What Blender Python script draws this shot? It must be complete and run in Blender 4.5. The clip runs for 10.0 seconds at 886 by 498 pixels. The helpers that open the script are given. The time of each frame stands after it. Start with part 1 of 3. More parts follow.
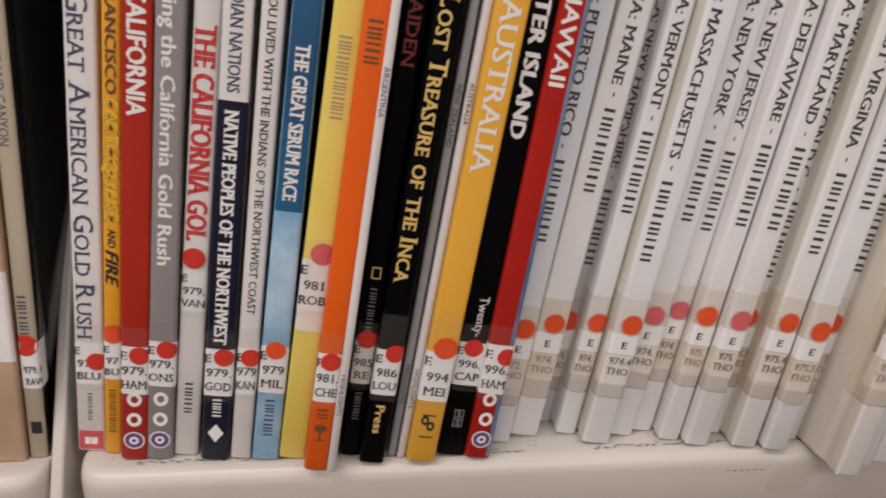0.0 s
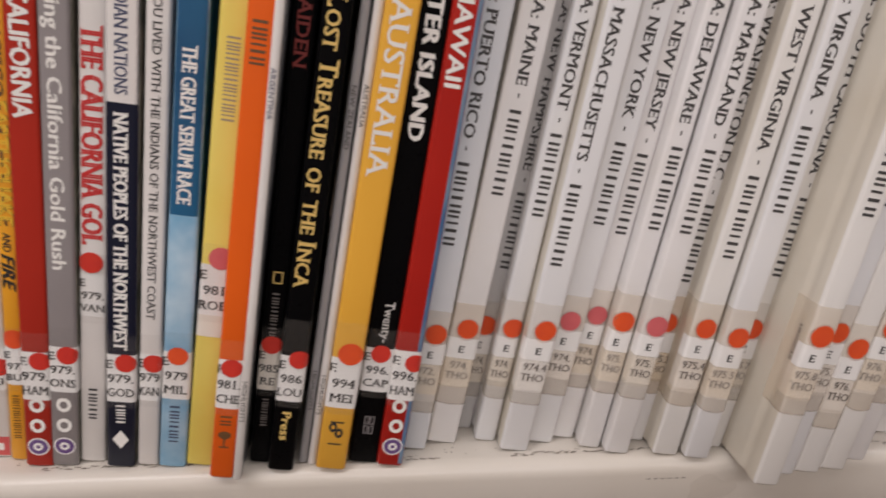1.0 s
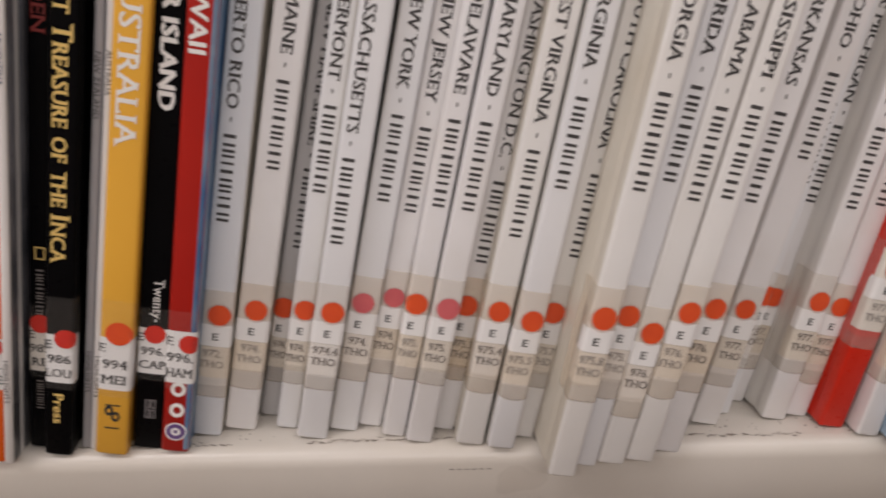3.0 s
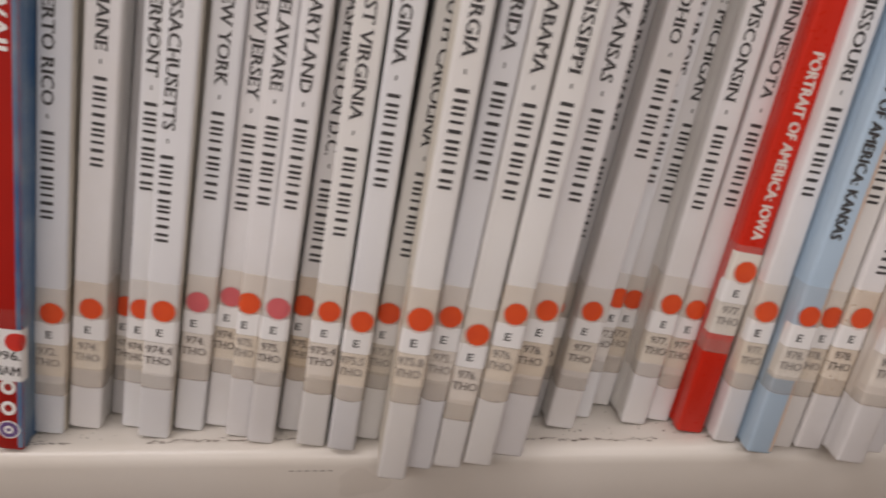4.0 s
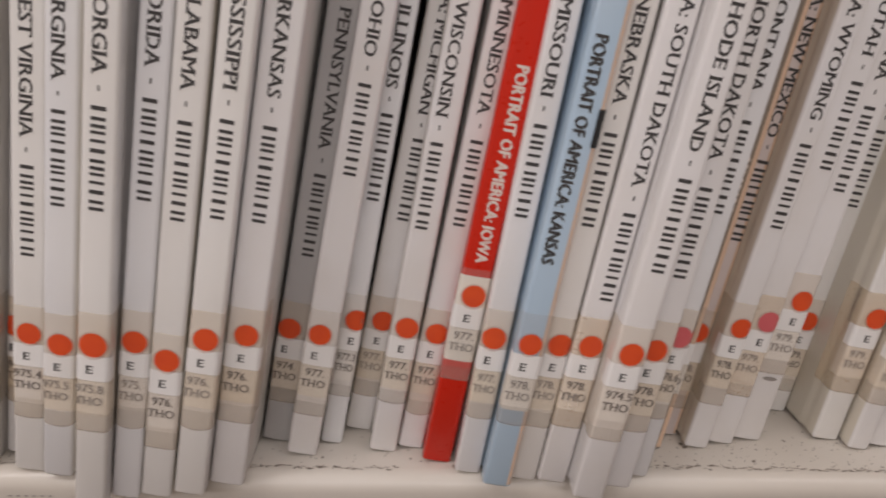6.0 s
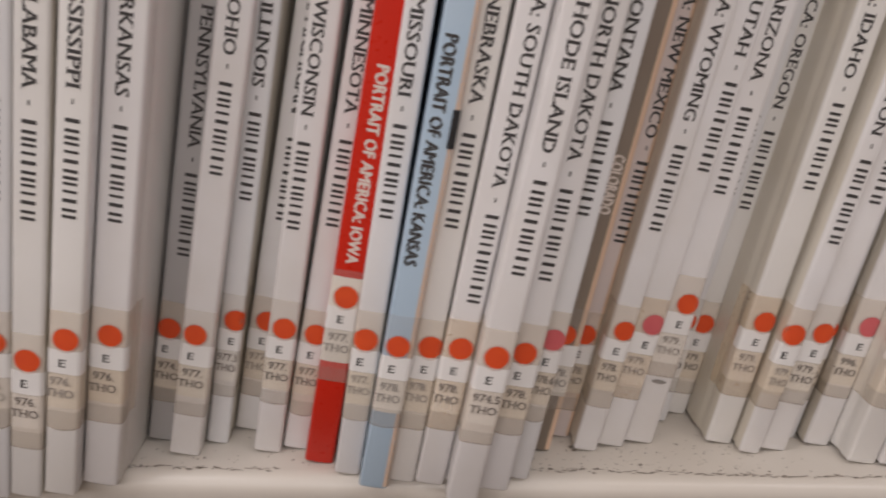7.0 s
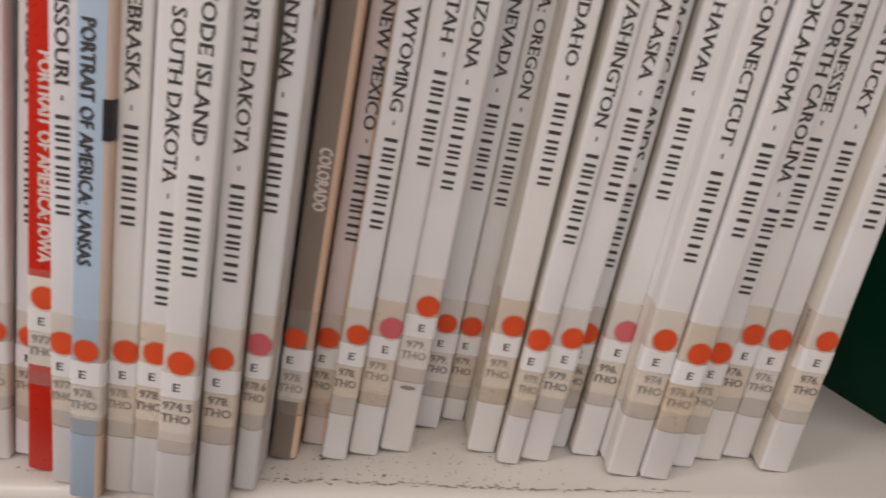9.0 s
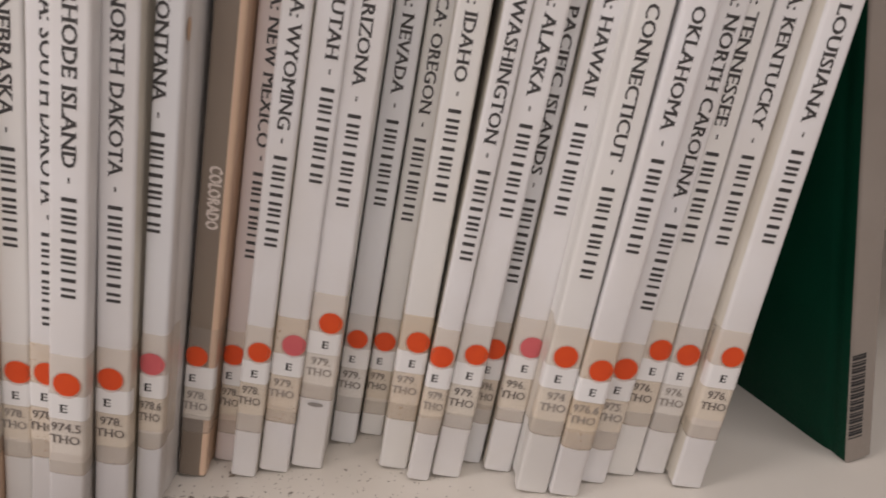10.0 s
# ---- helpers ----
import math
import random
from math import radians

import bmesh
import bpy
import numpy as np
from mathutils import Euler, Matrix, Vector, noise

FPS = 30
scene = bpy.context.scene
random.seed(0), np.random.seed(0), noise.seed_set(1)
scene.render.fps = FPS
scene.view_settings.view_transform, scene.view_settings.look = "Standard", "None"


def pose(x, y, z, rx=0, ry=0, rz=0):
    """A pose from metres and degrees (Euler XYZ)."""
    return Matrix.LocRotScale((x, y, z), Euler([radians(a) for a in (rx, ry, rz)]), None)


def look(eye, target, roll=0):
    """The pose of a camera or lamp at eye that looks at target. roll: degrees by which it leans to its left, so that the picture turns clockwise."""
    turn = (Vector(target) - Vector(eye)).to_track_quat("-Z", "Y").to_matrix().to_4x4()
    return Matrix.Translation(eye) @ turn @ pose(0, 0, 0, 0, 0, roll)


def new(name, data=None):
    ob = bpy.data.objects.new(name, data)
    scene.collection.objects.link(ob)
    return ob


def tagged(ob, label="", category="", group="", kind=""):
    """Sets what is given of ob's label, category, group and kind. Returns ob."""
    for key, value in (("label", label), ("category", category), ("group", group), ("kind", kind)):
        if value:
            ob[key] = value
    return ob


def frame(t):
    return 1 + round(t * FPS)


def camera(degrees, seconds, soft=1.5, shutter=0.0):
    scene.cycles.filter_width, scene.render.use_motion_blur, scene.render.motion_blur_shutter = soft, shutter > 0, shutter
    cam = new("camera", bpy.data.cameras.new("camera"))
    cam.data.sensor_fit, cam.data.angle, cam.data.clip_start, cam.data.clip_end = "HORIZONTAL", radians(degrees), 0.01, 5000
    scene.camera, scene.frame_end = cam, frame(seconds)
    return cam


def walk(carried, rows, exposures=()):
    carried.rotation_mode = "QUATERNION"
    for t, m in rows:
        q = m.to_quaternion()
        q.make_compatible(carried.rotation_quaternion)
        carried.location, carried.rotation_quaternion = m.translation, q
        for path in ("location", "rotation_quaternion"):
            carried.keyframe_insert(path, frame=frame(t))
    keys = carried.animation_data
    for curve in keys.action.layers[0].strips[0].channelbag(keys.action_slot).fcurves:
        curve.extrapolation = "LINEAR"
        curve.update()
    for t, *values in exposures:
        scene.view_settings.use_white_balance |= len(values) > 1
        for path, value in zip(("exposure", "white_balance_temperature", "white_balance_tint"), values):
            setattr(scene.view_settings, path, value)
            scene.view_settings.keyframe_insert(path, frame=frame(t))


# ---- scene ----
import collections

cam = camera(63.7, 10.0, soft=1.8, shutter=0.65)
PATH = [
    (0, (0.05555, -0.17903, 0.12718), (0.17403, 0.75992, -0.19583), 1.61),
    (0.5, (0.06760, -0.17881, 0.12830), (0.18313, 0.76021, -0.19557), 1.60),
    (1, (0.08330, -0.17807, 0.12824), (0.19344, 0.76095, -0.19749), 1.50),
    (1.5, (0.09864, -0.17391, 0.12336), (0.20373, 0.76678, -0.19922), 1.43),
    (2, (0.11397, -0.17215, 0.12207), (0.21294, 0.76892, -0.20133), 1.32),
    (2.5, (0.12749, -0.17580, 0.12098), (0.22476, 0.76611, -0.20048), 1.44),
    (4, (0.19715, -0.18075, 0.11974), (0.26578, 0.76532, -0.19686), 1.38),
    (4.5, (0.22051, -0.18040, 0.12323), (0.27970, 0.76569, -0.19522), 1.39),
    (5, (0.24232, -0.17982, 0.12695), (0.28994, 0.76605, -0.19407), 1.21),
    (5.5, (0.26227, -0.17571, 0.12480), (0.30349, 0.77051, -0.19611), 1.17),
    (7, (0.31399, -0.17322, 0.12632), (0.34884, 0.77108, -0.20091), 1.54),
    (7.5, (0.33372, -0.17222, 0.12736), (0.36425, 0.77147, -0.20208), 1.55),
    (8, (0.35126, -0.17027, 0.12675), (0.37907, 0.77276, -0.20481), 1.55),
    (8.5, (0.37055, -0.16465, 0.12718), (0.39376, 0.77726, -0.20790), 1.57),
    (9, (0.39085, -0.16379, 0.12591), (0.41039, 0.77772, -0.21050), 1.47),
    (9.5, (0.40708, -0.16228, 0.13039), (0.41888, 0.77855, -0.20828), 1.20),
    (10, (0.41895, -0.16115, 0.13014), (0.42767, 0.78020, -0.20717), 0.89),
]
walk(cam, [(t, look(eye, target, roll)) for t, eye, target, roll in PATH], [(0, 0.02), (2.5, -0.02), (4.5, -0.1), (8.0, -0.08), (10, 0.0)])

# ---- world, lamps, exposure ----
world = bpy.data.worlds.new("world")
world.use_nodes = True
scene.world = world
world.node_tree.nodes["Background"].inputs[0].default_value = (0.9, 0.93, 1.0, 1)
world.node_tree.nodes["Background"].inputs[1].default_value = 0.05


def ceiling_lamp(x, y, z, sx, sy, power):
    data = bpy.data.lights.new("ceiling_lamp", "AREA")
    data.shape, data.size, data.size_y = "RECTANGLE", sx, sy
    data.energy, data.color = power, (0.985, 0.925, 0.925)
    ob = new("ceiling_lamp", data)
    ob.matrix_world = look((x, y, z), (x, y, z - 1))
    return tagged(ob, "white rectangular ceiling light panel of the reading room", "lamp")


ceiling_lamp(-0.75, -0.5, 1.2, 1.2, 0.25, 13.0)
ceiling_lamp(0.95, -0.5, 1.2, 1.2, 0.25, 6.5)
ceiling_lamp(-0.1, -1.75, 1.2, 2.1, 0.3, 27.5)


# ---- materials ----
def material(name, color, rough=0.45, spread=0.05, grain=900.0, stain=40.0, bump=0.03, spec=0.5, alpha=1.0, second=None, amount=0.5, coat=0.0):
    m = bpy.data.materials.new(name)
    m.use_nodes = True
    nt = m.node_tree
    b = nt.nodes["Principled BSDF"]
    tex = nt.nodes.new("ShaderNodeTexCoord")
    fine, wide, mix = nt.nodes.new("ShaderNodeTexNoise"), nt.nodes.new("ShaderNodeTexNoise"), nt.nodes.new("ShaderNodeMix")
    info = nt.nodes.new("ShaderNodeObjectInfo")
    shift = nt.nodes.new("ShaderNodeVectorMath")
    shift.operation = "ADD"
    nt.links.new(tex.outputs["Object"], shift.inputs[0])
    nt.links.new(info.outputs["Random"], shift.inputs[1])
    fine.inputs["Scale"].default_value, fine.inputs["Detail"].default_value = grain, 4
    wide.inputs["Scale"].default_value, wide.inputs["Detail"].default_value = stain, 5
    for n in (fine, wide):
        nt.links.new(shift.outputs[0], n.inputs["Vector"])
    mix.data_type = "RGBA"
    ramp = nt.nodes.new("ShaderNodeMapRange")
    ramp.inputs["From Min"].default_value, ramp.inputs["From Max"].default_value = 0.35, 0.7
    ramp.inputs["To Max"].default_value = amount
    nt.links.new(wide.outputs[0], ramp.inputs["Value"])
    nt.links.new(ramp.outputs[0], mix.inputs["Factor"])
    two = second or tuple(c * (1 - 2 * spread) for c in color)
    mix.inputs["A"].default_value, mix.inputs["B"].default_value = (*color, 1), (*two, 1)
    nt.links.new(mix.outputs["Result"], b.inputs["Base Color"])
    rr = nt.nodes.new("ShaderNodeMapRange")
    rr.inputs["To Min"].default_value, rr.inputs["To Max"].default_value = max(rough - 0.12, 0.03), min(rough + 0.15, 1)
    nt.links.new(fine.outputs[0], rr.inputs["Value"])
    nt.links.new(rr.outputs[0], b.inputs["Roughness"])
    bp = nt.nodes.new("ShaderNodeBump")
    bp.inputs["Strength"].default_value, bp.inputs["Distance"].default_value = 0.4, bump * 0.001
    nt.links.new(fine.outputs[0], bp.inputs["Height"])
    nt.links.new(bp.outputs[0], b.inputs["Normal"])
    b.inputs["Specular IOR Level"].default_value = spec
    b.inputs["Alpha"].default_value = alpha
    b.inputs["Coat Weight"].default_value = coat
    return m


white_cover = material("white_laminate", (0.8, 0.79, 0.8), 0.4, second=(0.72, 0.69, 0.66), amount=0.6)
cool_white = material("cool_white_laminate", (0.76, 0.765, 0.785), 0.38, second=(0.78, 0.775, 0.78), amount=0.6)
warm_white = material("warm_white_laminate", (0.79, 0.778, 0.762), 0.42, second=(0.77, 0.748, 0.715), amount=0.7)
cream_cover = material("cream_laminate", (0.74, 0.7, 0.62), 0.42, second=(0.66, 0.6, 0.5), amount=0.7)
bluish_cover = material("bluish_laminate", (0.69, 0.71, 0.75), 0.4, second=(0.73, 0.735, 0.755), amount=0.7)
# white boards painted grey, for the shade on spines set back in the row
shaded_white_cover = material("shaded_white_laminate", (0.52, 0.51, 0.51), 0.42)
rosy_cover = material("rosy_laminate", (0.66, 0.53, 0.49), 0.42, second=(0.6, 0.46, 0.4))
peach_cover = material("peach_laminate", (0.7, 0.5, 0.36), 0.42)
tan_cover = material("tan_brown_cover", (0.25, 0.205, 0.165), 0.45, second=(0.21, 0.165, 0.13))
paper = material("page_paper", (0.7, 0.64, 0.52), 0.8, grain=2500)
tape_old = material("yellowed_tape", (0.82, 0.71, 0.57), 0.22, alpha=0.3, stain=70, second=(0.7, 0.54, 0.36), amount=0.9)
tape_pale = material("faintly_yellowed_tape", (0.8, 0.73, 0.63), 0.22, alpha=0.24, stain=60, second=(0.68, 0.57, 0.43), amount=0.8)
tape_amber = material("amber_stained_tape", (0.82, 0.65, 0.44), 0.22, alpha=0.36, stain=80, second=(0.66, 0.46, 0.25), amount=0.9)
tape_edge = material("dirty_tape_edge", (0.36, 0.3, 0.23), 0.5, alpha=0.32, stain=300)
tape_fold = material("greyed_double_tape", (0.46, 0.42, 0.38), 0.25, alpha=0.16, stain=120, second=(0.34, 0.29, 0.24), amount=0.8)
tape_clear = material("clear_tape", (0.5, 0.46, 0.42), 0.12, alpha=0.06, stain=90)
label_white = material("label_paper", (0.8, 0.79, 0.78), 0.5, second=(0.72, 0.7, 0.68))
label_aged = material("aged_label_paper", (0.75, 0.71, 0.65), 0.55, second=(0.71, 0.65, 0.56), amount=0.8)
ink_black = material("black_ink", (0.02, 0.02, 0.022), 0.5)
ink_grey = material("faded_ink", (0.16, 0.14, 0.13), 0.6)
ink_worn = material("worn_ink", (0.27, 0.245, 0.225), 0.6)
ink_soft = material("soft_black_ink", (0.05, 0.047, 0.047), 0.5)
dot_orange = material("orange_red_sticker", (0.72, 0.085, 0.018), 0.45, second=(0.62, 0.06, 0.02), stain=250)
dot_pink = material("faded_pink_sticker", (0.62, 0.13, 0.14), 0.45, second=(0.55, 0.1, 0.12), stain=250)
red_bleed = material("bled_orange_dye", (0.75, 0.25, 0.12), 0.4, alpha=0.22, stain=300)
pink_bleed = material("bled_pink_dye", (0.7, 0.3, 0.3), 0.4, alpha=0.2, stain=300)
dot_red = material("red_sticker", (0.6, 0.035, 0.02), 0.45, second=(0.5, 0.02, 0.02), stain=250)
shelf_paint = material("white_shelf_enamel", (0.57, 0.53, 0.48), 0.33, grain=500, stain=12, second=(0.5, 0.45, 0.39), amount=0.6, bump=0.06)
dirt = material("grey_brown_dust", (0.17, 0.125, 0.09), 0.9, alpha=0.6)
wall_paint = material("beige_wall_paint", (0.5, 0.45, 0.4), 0.8, grain=200, stain=2)
ceiling_paint = material("ceiling_tile", (0.8, 0.79, 0.76), 0.9, grain=200, stain=3)
carpet = material("brown_carpet", (0.16, 0.12, 0.1), 0.95, grain=300, stain=3)


# ---- mesh helpers ----
def link_mesh(name, verts, faces, mats, parent=None, slots=None, smooth=False, label=""):
    me = bpy.data.meshes.new(name)
    me.from_pydata(verts, [], faces)
    for m in mats:
        me.materials.append(m)
    if slots:
        me.polygons.foreach_set("material_index", slots)
    if smooth:
        me.polygons.foreach_set("use_smooth", [True] * len(faces))
    me.update()
    ob = new(name, me)
    ob.parent = parent
    return tagged(ob, label)


def box(name, size, centre, mat, parent=None, bevel=0.0, segments=2):
    bm = bmesh.new()
    bmesh.ops.create_cube(bm, size=1)
    bmesh.ops.scale(bm, vec=size, verts=bm.verts)
    bmesh.ops.translate(bm, vec=centre, verts=bm.verts)
    if bevel:
        bmesh.ops.bevel(bm, geom=bm.edges[:], offset=bevel, segments=segments, affect="EDGES", profile=0.5)
    me = bpy.data.meshes.new(name)
    bm.to_mesh(me)
    bm.free()
    me.materials.append(mat)
    me.polygons.foreach_set("use_smooth", [False] * len(me.polygons))
    ob = new(name, me)
    ob.parent = parent
    return ob


class Spine:
    """The outer line of a book's cover seen from below, by its length from the middle of the spine, in metres."""

    def __init__(self, w, depth, sag=0.00015, r=0.00085, groove=0.0005):
        self.w, self.depth = w, depth
        r = min(r, w * 0.3)
        half = w / 2 - r
        right = [(half * k / 6, sag * (k / 6) ** 2) for k in range(7)]
        right += [(half + r * math.sin(a), sag + r * (1 - math.cos(a))) for a in (0.4, 0.8, 1.2, 1.57)]
        right += [(w / 2 - groove * (0.5 - 0.5 * math.cos(2 * math.pi * k / 6)), 0.0035 + 0.006 * k / 6) for k in range(7)]
        right += [(w / 2, 0.02), (w / 2, depth)]
        pts = [(-x, y) for x, y in right[:0:-1]] + right
        self.pts = np.array(pts)
        step = np.r_[0, np.cumsum(np.hypot(*np.diff(self.pts, axis=0).T))]
        self.arc = step - np.interp(0, self.pts[len(right) - 1:, 0], step[len(right) - 1:])
        t = np.gradient(self.pts, axis=0)
        t /= np.hypot(*t.T)[:, None]
        self.normal = np.stack([t[:, 1], -t[:, 0]], 1)

    def at(self, t, up, off=0.0):
        """The place on the cover t to the right of the spine's middle and up from the foot, off proud of it."""
        p = [np.interp(t, self.arc, c) for c in (*self.pts.T, *self.normal.T)]
        return (p[0] + off * p[2] - self.w / 2, p[1] + off * p[3], up)


def ring(points, depth_in, bottom, top):
    return [(x, y, bottom) for x, y in points] + [(x, y, top) for x, y in points]


def cover_mesh(root, sp, h, spine_mat, left_mat, right_mat, thick=0.0016):
    outer = sp.pts - [sp.w / 2, 0]
    inner = outer - sp.normal * thick
    soft = outer - sp.normal * 0.0004
    n = len(outer)
    levels = [(soft, 0.0), (outer, 0.0006), (outer, h * 0.25), (outer, h * 0.5), (outer, h - 0.0006), (soft, h)]
    verts = [(x, y, z) for pts, z in levels for x, y in pts]
    verts += [(x, y, z) for z in (0.0, h) for x, y in inner]
    faces, slots = [], []

    def side(i):
        k = (sp.arc[i] + sp.arc[i + 1]) / 2
        edge = sp.w / 2 + 0.0005
        return 1 if k < -edge else 2 if k > edge else 0

    for a in range(len(levels) - 1):
        for i in range(n - 1):
            faces.append((a * n + i, a * n + i + 1, (a + 1) * n + i + 1, (a + 1) * n + i))
            slots.append(side(i))
    low, high = len(levels) * n, len(levels) * n + n
    smooth = len(faces)
    for i in range(n - 1):
        faces += [(low + i, low + i + 1, i + 1, i), (5 * n + i, 5 * n + i + 1, high + i + 1, high + i), (high + i, high + i + 1, low + i + 1, low + i)]
        slots += [side(i)] * 3
    ob = link_mesh("cover", verts, faces, [spine_mat, left_mat, right_mat], root, slots)
    ob.data.polygons.foreach_set("use_smooth", [k < smooth for k in range(len(faces))])
    return ob


def band(name, root, sp, t0, t1, s0, s1, off, mat, label="", wave=0.0, seed=0, dip=0.0):
    """A sticker or tape that lies on the cover between two lengths t and two heights s."""
    n = max(3, int((t1 - t0) / 0.0004))
    rnd = random.Random(seed)
    top = [wave * (rnd.random() - 0.5) for _ in range(n + 1)]
    ts = [t0 + (t1 - t0) * k / n for k in range(n + 1)]
    low = [wave * (rnd.random() - 0.5) - dip * max(0.0, 1 - (2 * t / sp.w) ** 2) for t in ts]
    verts = [sp.at(t, s0 + d, off) for t, d in zip(ts, low)] + [sp.at(t, s1 + d, off) for t, d in zip(ts, top)]
    faces = [(k, k + 1, n + 2 + k, n + 1 + k) for k in range(n)]
    return link_mesh(name, verts, faces, [mat], root, smooth=True, label=label)


def disc(name, root, sp, t, s, r, off, mat, label="", inner=0.0, turn=1.0, n=28):
    """A round sticker, or a ring, on the cover."""
    verts, faces = [], []
    rings = [inner, r] if inner else [0.0, r * 0.35, r * 0.7, r]
    for q in rings:
        verts += [sp.at(t + q * math.cos(2 * math.pi * k / n), s + q * turn * math.sin(2 * math.pi * k / n), off) for k in range(n)]
    for a in range(len(rings) - 1):
        faces += [(a * n + k, (a + 1) * n + k, (a + 1) * n + (k + 1) % n, a * n + (k + 1) % n) for k in range(n)]
    return link_mesh(name, verts, faces, [mat], root, smooth=True, label=label)


def letter_points(sp, pts, off):
    """Letters lie flat where they fit on the face of the spine, and bend round it where they don't."""
    n = len(pts)
    lift = [off + 0.00002 * k / n for k in range(n)]
    if max(abs(t) for t, _ in pts) < sp.w / 2 + 0.0003:
        return [(t - sp.w / 2, -d, s) for (t, s), d in zip(pts, lift)]
    return [sp.at(t, s, d + 0.00006) for (t, s), d in zip(pts, lift)]


def serif_marks(v, f):
    """Small feet at the ends of upright strokes and ticks at the ends of level arms, as corner quads."""
    uses = collections.Counter(tuple(sorted(e)) for p in f for e in zip(p, p[1:] + p[:1]))
    top = 0.73 if v[:, 1].max() < 0.9 else v[:, 1].max()
    quads = []
    for (a, b), n in uses.items():
        (xa, ya), (xb, yb) = v[a], v[b]
        if n > 1 or abs(ya - yb) > 0.015:
            continue
        low, high = abs(ya) < 0.015, ya > 0.66 and abs(ya - top) < 0.08
        x0, x1 = min(xa, xb), max(xa, xb)
        if not (low or high) or x1 - x0 < 0.035:
            continue
        y = ya if low else ya - 0.042
        if x1 - x0 < 0.17:
            quads.append((x0 - 0.065, y, x1 + 0.065, y + 0.042))
        else:
            tick = (ya, ya + 0.15) if low else (ya - 0.15, ya)
            quads += [(x0 - 0.05, y, x0 + 0.05, y + 0.042), (x1 - 0.04, tick[0], x1 + 0.005, tick[1])]
    return quads


def glyphs(body, bold=0.0, shear=0.0, serif=False):
    """Points and faces of a line of letters, one high, in the built-in font."""
    cu = bpy.data.curves.new("letters", "FONT")
    cu.body, cu.size, cu.resolution_u, cu.shear = body, 1.0, 2, shear
    ob = bpy.data.objects.new("letters", cu)
    scene.collection.objects.link(ob)
    me = ob.evaluated_get(bpy.context.evaluated_depsgraph_get()).to_mesh()
    v = np.array([q.co[:2] for q in me.vertices]).reshape(-1, 2)
    f = [tuple(p.vertices) for p in me.polygons]
    ob.to_mesh_clear()
    bpy.data.objects.remove(ob)
    bpy.data.curves.remove(cu)
    v[:, 0] -= v[:, 0].min()
    marks = serif_marks(v, f) if serif else []
    if bold:
        # a second strike beside the first thickens the strokes
        f = f + [tuple(i + len(v) for i in p) for p in f]
        v = np.concatenate([v, v + [bold, 0.0 if serif else bold * 0.5]])
    for x0, y0, x1, y1 in marks:
        f = f + [tuple(range(len(v), len(v) + 4))]
        v = np.concatenate([v, [(x0, y0), (x1 + bold, y0), (x1 + bold, y1), (x0, y1)]])
    return v, f


def down_text(name, root, sp, body, s_top, s_end, cap, off, mat, t=0.0, bold=0.0, shear=0.0, label="", serif=False):
    """Letters that read down the spine from s_top to s_end, cap high, on the line t."""
    v, f = glyphs(body, bold, shear, serif)
    v = v * [(s_top - s_end) / v[:, 0].max(), cap / 0.73]
    verts = letter_points(sp, [(t + y - cap / 2, s_top - x) for x, y in v], off)
    return link_mesh(name, verts, f, [mat], sp.cover, label=label)


def small_caps(name, root, sp, body, s_top, s_end, cap, off, mat, t=0.0, bold=0.04):
    """Words in capitals and small capitals that read down the spine, one mesh."""
    verts, faces, x = [], [], 0.0
    for word in body.split():
        for letters, size in (((word, 0.78),) if word in ("OF", "THE") else ((word[0], 1.0), (word[1:], 0.78))):
            v, f = glyphs(letters, bold, 0.0, True)
            faces += [tuple(i + len(verts) for i in p) for p in f]
            verts += [(x + a * size, b * size) for a, b in v]
            x += v[:, 0].max() * size + 0.07
        x += 0.27
    scale = (s_top - s_end) / (x - 0.34)
    made = letter_points(sp, [(t + b * cap / 0.73 - cap / 2, s_top - a * scale) for a, b in verts], off)
    return link_mesh(name, made, faces, [mat], sp.cover)


def flat_text(name, root, sp, body, t, s, cap, wide, off, mat, bold=0.035):
    """Letters across the spine, with their middle at t and their foot at s."""
    v, f = glyphs(body, bold, 0.0, True)
    v = v * [min(wide * cap / 0.73, 0.94 * sp.w / v[:, 0].max()), cap / 0.73]
    v[:, 0] -= v[:, 0].max() / 2
    return link_mesh(name, letter_points(sp, [(t + x, s + y) for x, y in v], off), f, [mat], root)


def down_bars(name, root, sp, letters, s_top, s_end, cap, off, mat, t=0.0):
    """Plain bars, thick and thin by turns, of the size and weight of a word that reads down the spine."""
    verts, faces = [], []
    step = (s_top - s_end) / letters
    strokes = (((0.34, 0.3),), ((0.1, 0.25), (0.62, 0.25)), ((0.08, 0.22), (0.68, 0.22)), ((0.06, 0.13), (0.38, 0.21), (0.76, 0.2)))
    for k in range(letters):
        for q, wide in strokes[(k * 5 + k // 3) % 4]:
            a = s_top - (k + q) * step
            b = a - wide * step
            i = len(verts)
            verts += letter_points(sp, [(t + c, z) for c, z in ((-cap / 2, a), (cap / 2, a), (cap / 2, b), (-cap / 2, b))], off)
            faces.append((i, i + 1, i + 2, i + 3))
    return tagged(link_mesh(name, verts, faces, [mat], sp.cover, label="row of plain bars"), kind="stuff")


def page_block(root, sp, h, depth):
    w = sp.w
    ob = box("page_block", (w - 0.0036, depth - 0.006, h - 0.006), (-w / 2, depth / 2 + 0.0012, h / 2), paper, root)
    return ob


